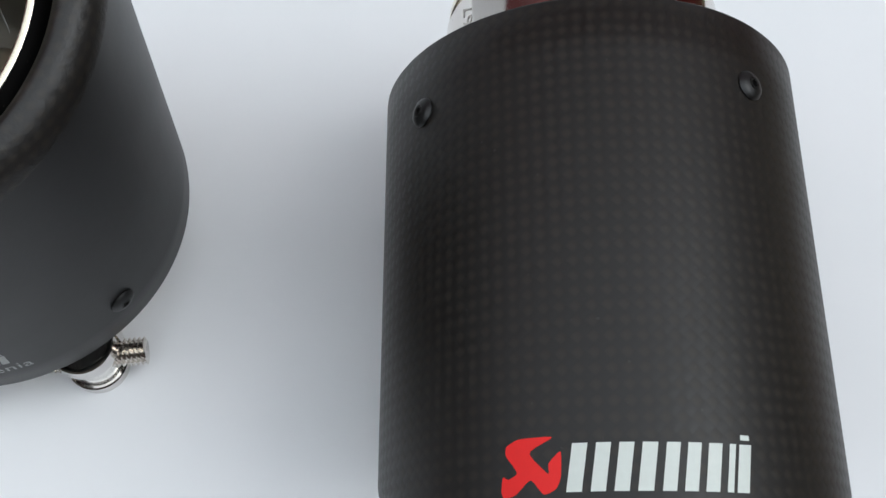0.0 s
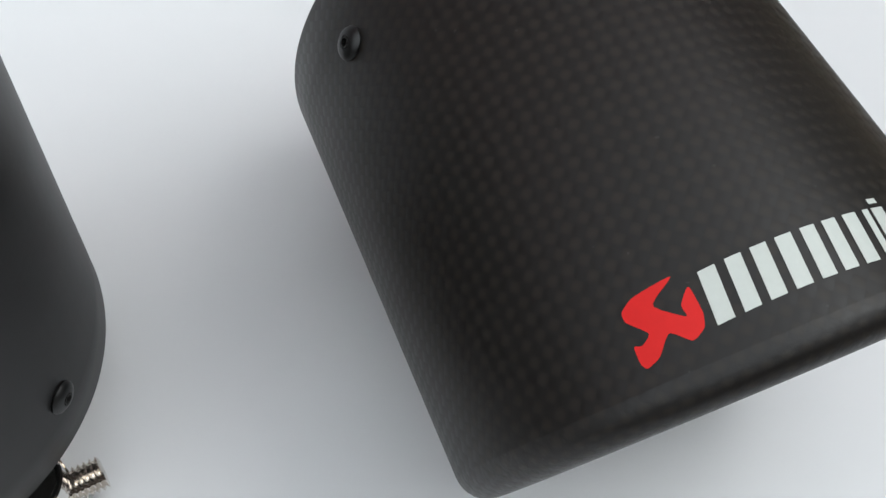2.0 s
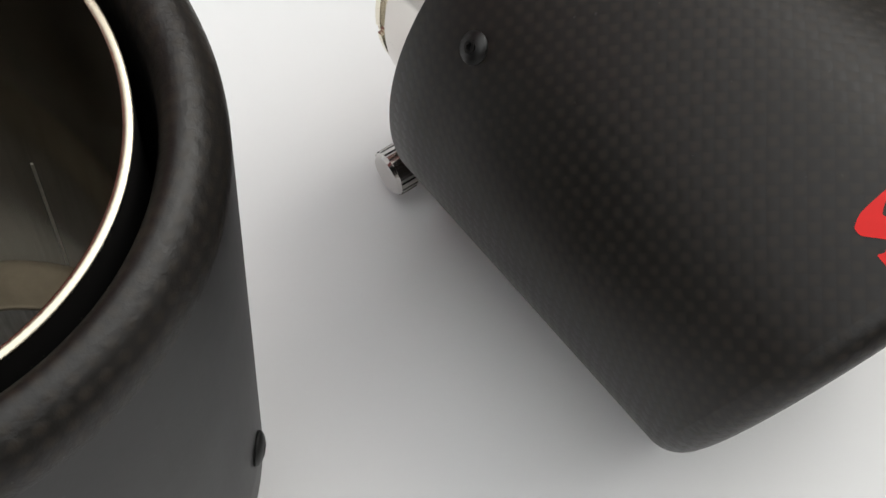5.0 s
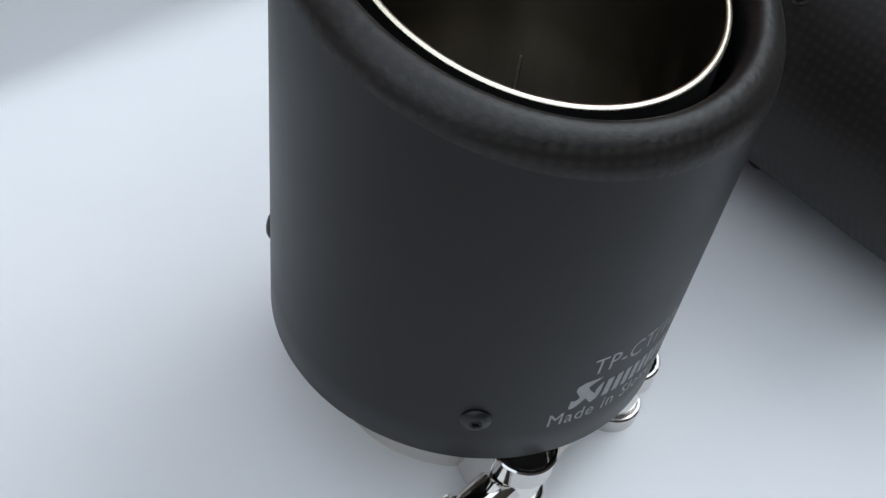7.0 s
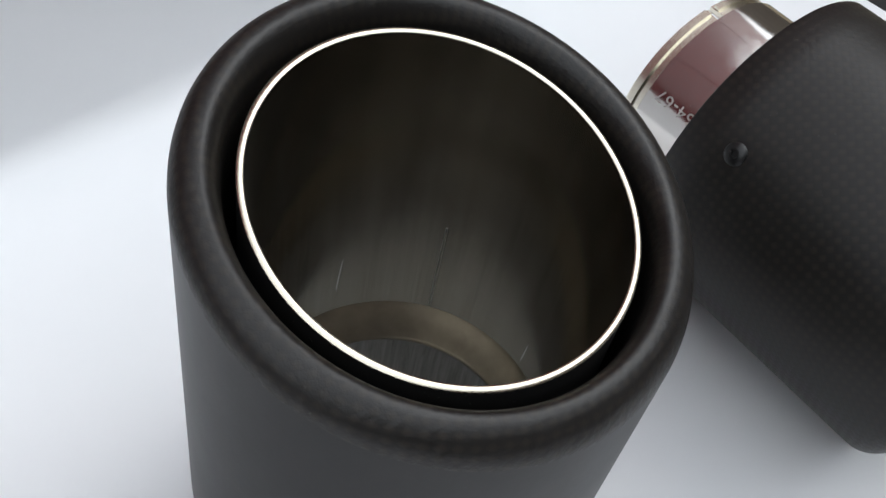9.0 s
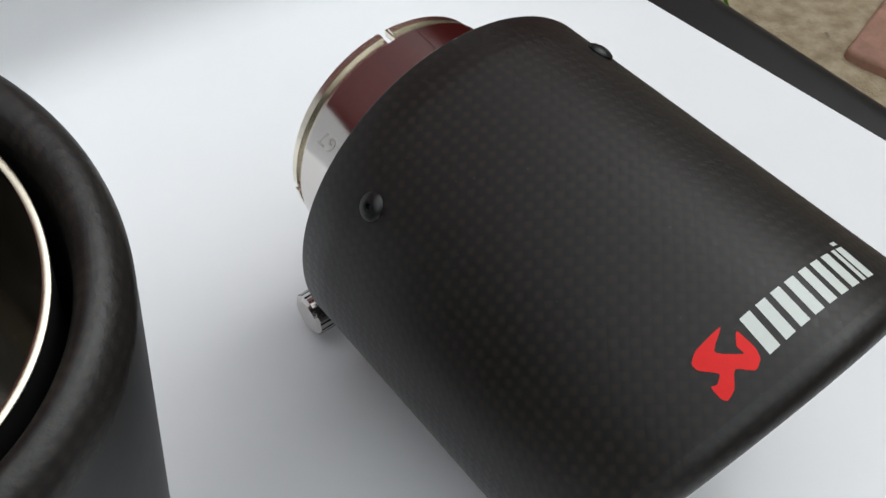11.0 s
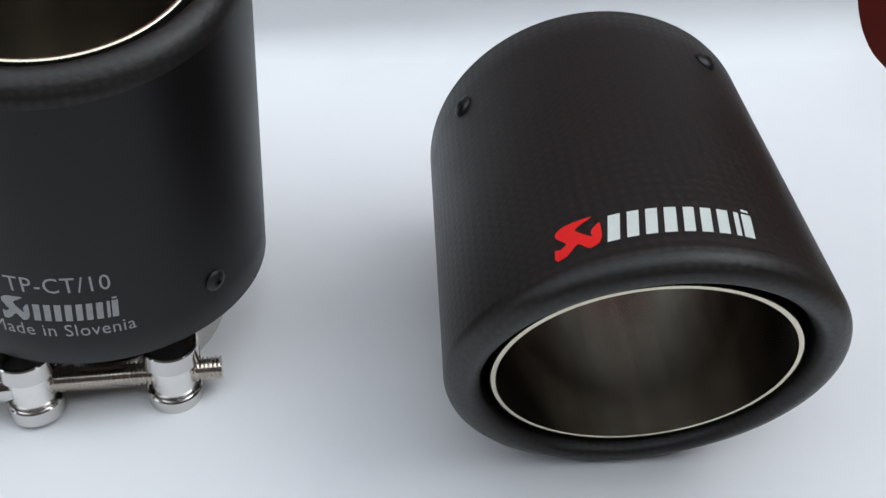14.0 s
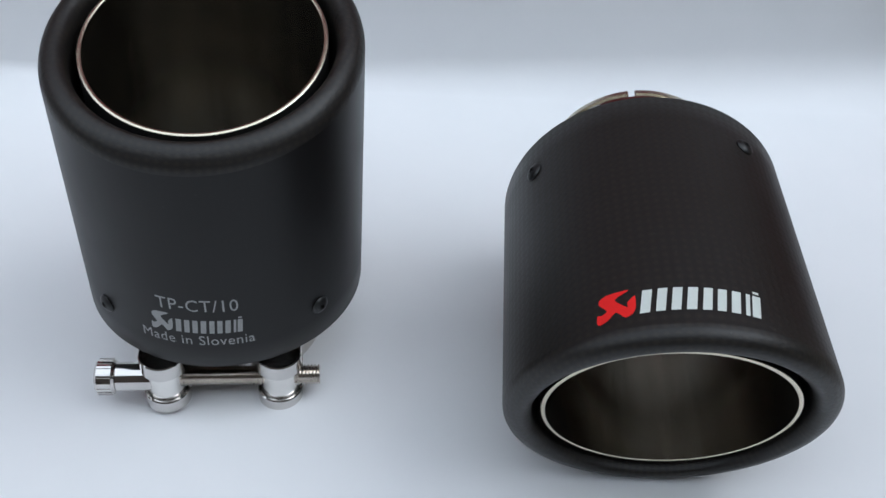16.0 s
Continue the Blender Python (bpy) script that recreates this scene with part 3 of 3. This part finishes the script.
def scatter_pebbles(count):
    bm = bmesh.new()
    for _ in range(count):
        u, v = rng.uniform(0.40, 1.7), rng.uniform(-0.3, 0.56)
        r = rng.choice((0.0018, 0.002, 0.0025, 0.003, 0.004, 0.005, 0.009))
        m = Matrix.Translation(uv_point(u, v, GROUND_Z + r * 0.25)) @ Matrix.Rotation(rng.uniform(0, 6.3), 4, "Z") @ Matrix.Diagonal((r * rng.uniform(0.8, 1.5), r * rng.uniform(0.7, 1.1), r * rng.uniform(0.45, 0.8), 1))
        new_v = bmesh.ops.create_icosphere(bm, subdivisions=1, radius=1.0)["verts"]
        for w in new_v:
            w.co = w.co * rng.uniform(0.82, 1.12)
        bmesh.ops.transform(bm, matrix=m, verts=new_v)
    return bm


tagged(part("gravel", scatter_pebbles(700), PEBBLE), "scattered small pale stones on the soil", "gravel", kind="stuff")


def paving_brick(u, v, turn):
    bm = rounded_slab(0.10, 0.05, -0.03, 0.008, 0.008, 0.005)
    for w in bm.verts:
        w.co += Vector((noise.noise(w.co * 30), noise.noise(w.co * 30 + Vector((5, 0, 0))), 0)) * 0.002
    ob = part("paving_brick", bm, PAVING)
    ob.matrix_world = Matrix.Translation(uv_point(u, v, GROUND_Z)) @ Matrix.Rotation(TURN + turn, 4, "Z")
    return tagged(ob, "weathered pinkish brick set flat in the soil", "brick", "bricks in the soil")


for u, v, t in ((0.935, 0.075, 0.15), (0.875, -0.055, -0.1), (1.13, 0.02, 0.3), (0.86, -0.19, 0.05), (1.15, 0.17, -0.2)):
    paving_brick(u, v, t)


def grass_clump(u, v, blades, tall):
    bm = bmesh.new()
    for _ in range(blades):
        a, lean = rng.uniform(0, 6.3), rng.uniform(0.15, 0.95)
        h, w = tall * rng.uniform(0.45, 1.15), rng.choice((0.0014, 0.002, 0.0035, 0.0055))
        bx, by = rng.gauss(0, 0.02), rng.gauss(0, 0.02)
        side = Vector((-math.sin(a), math.cos(a), 0)) * w
        fold = Vector((math.cos(a), math.sin(a), 0)) * w * 0.5
        prev = None
        for k in range(11):
            f = k / 10
            c = Vector((bx + math.cos(a) * lean * h * f * f, by + math.sin(a) * lean * h * f * f, h * (f - 0.35 * lean * f * f)))
            wide = (0.55 + 0.9 * f) * (1 - f) ** 0.6 + 0.02
            s = side * wide
            cur = (bm.verts.new(c - s), bm.verts.new(c + fold * wide), bm.verts.new(c + s))
            if prev:
                for i in range(2):
                    bm.faces.new((prev[i], prev[i + 1], cur[i + 1], cur[i]))
            prev = cur
    bmesh.ops.solidify(bm, geom=bm.faces, thickness=0.0004)
    ob = part("grass_clump", bm, LEAF)
    ob.matrix_world = Matrix.Translation(uv_point(u, v, GROUND_Z - 0.003))
    return tagged(ob, "green blades of grass growing from sandy soil", "grass", "grass by the bench")


for u, v, nb, tall in ((0.775, 0.33, 26, 0.10), (0.80, 0.375, 16, 0.12), (0.86, 0.30, 22, 0.12), (0.93, 0.38, 14, 0.13), (0.78, 0.24, 12, 0.09), (1.05, 0.36, 16, 0.15), (1.14, 0.46, 14, 0.16)):
    grass_clump(u, v, nb, tall)


def red_wall():
    wall = thing("wall_back", Matrix.Translation(uv_point(0, 0.575, GROUND_Z)) @ Matrix.Rotation(TURN, 4, "Z"), "dark red painted panel wall behind the bench", "wall")
    tagged(wall, kind="structure")
    x = -4.01
    for w in (1.2,) * 4 + (0.7,):
        bm = bmesh.new()
        bmesh.ops.create_cube(bm, size=1)
        turned(bm, Matrix.Translation((x + w / 2, 0.03, 0.925)) @ Matrix.Diagonal((w - 0.006, 0.05, 1.85, 1)))
        bmesh.ops.bevel(bm, geom=bm.edges, offset=0.006, segments=3, affect="EDGES")
        part("panel", bm, MAROON, wall)
        x += w
    return wall


red_wall()


def shade_wall(name, u0, v0, u1, v1, tall, label):
    """An added rendered wall with a coping, out of view, closing the place and blocking low sky light."""
    a, b = Vector(uv_point(u0, v0)), Vector(uv_point(u1, v1))
    d = b - a
    m = Matrix.Translation(((a.x + b.x) / 2, (a.y + b.y) / 2, GROUND_Z - 0.02)) @ Matrix.Rotation(math.atan2(d.y, d.x), 4, "Z")
    wall = thing(name, m, label, "wall")
    tagged(wall, kind="structure")
    bm = bmesh.new()
    bmesh.ops.create_cube(bm, size=1)
    part("wall_body", turned(bm, Matrix.Translation((0, 0, tall / 2)) @ Matrix.Diagonal((d.length, 0.2, tall, 1))), RENDERED, wall)
    bm = bmesh.new()
    bmesh.ops.create_cube(bm, size=1)
    turned(bm, Matrix.Translation((0, 0, tall + 0.03)) @ Matrix.Diagonal((d.length + 0.04, 0.28, 0.06, 1)))
    bmesh.ops.bevel(bm, geom=bm.edges, offset=0.01, segments=2, affect="EDGES")
    part("coping", bm, RENDERED, wall)
    return wall


# unseen additions: front dims light from that side, right darkens the sleeves' right flanks
shade_wall("shade_wall_front", -3.6, -1.15, 3.6, -1.15, 1.6, "unseen plain dark wall added to hold back sky light")
shade_wall("shade_wall_right", 2.6, -1.05, 2.6, 3.0, 2.0, "unseen plain dark wall added to hold back sky light")
shade_wall("shade_wall_left", -3.7, -1.05, -3.7, 0.5, 2.0, "unseen plain dark wall added to hold back sky light")
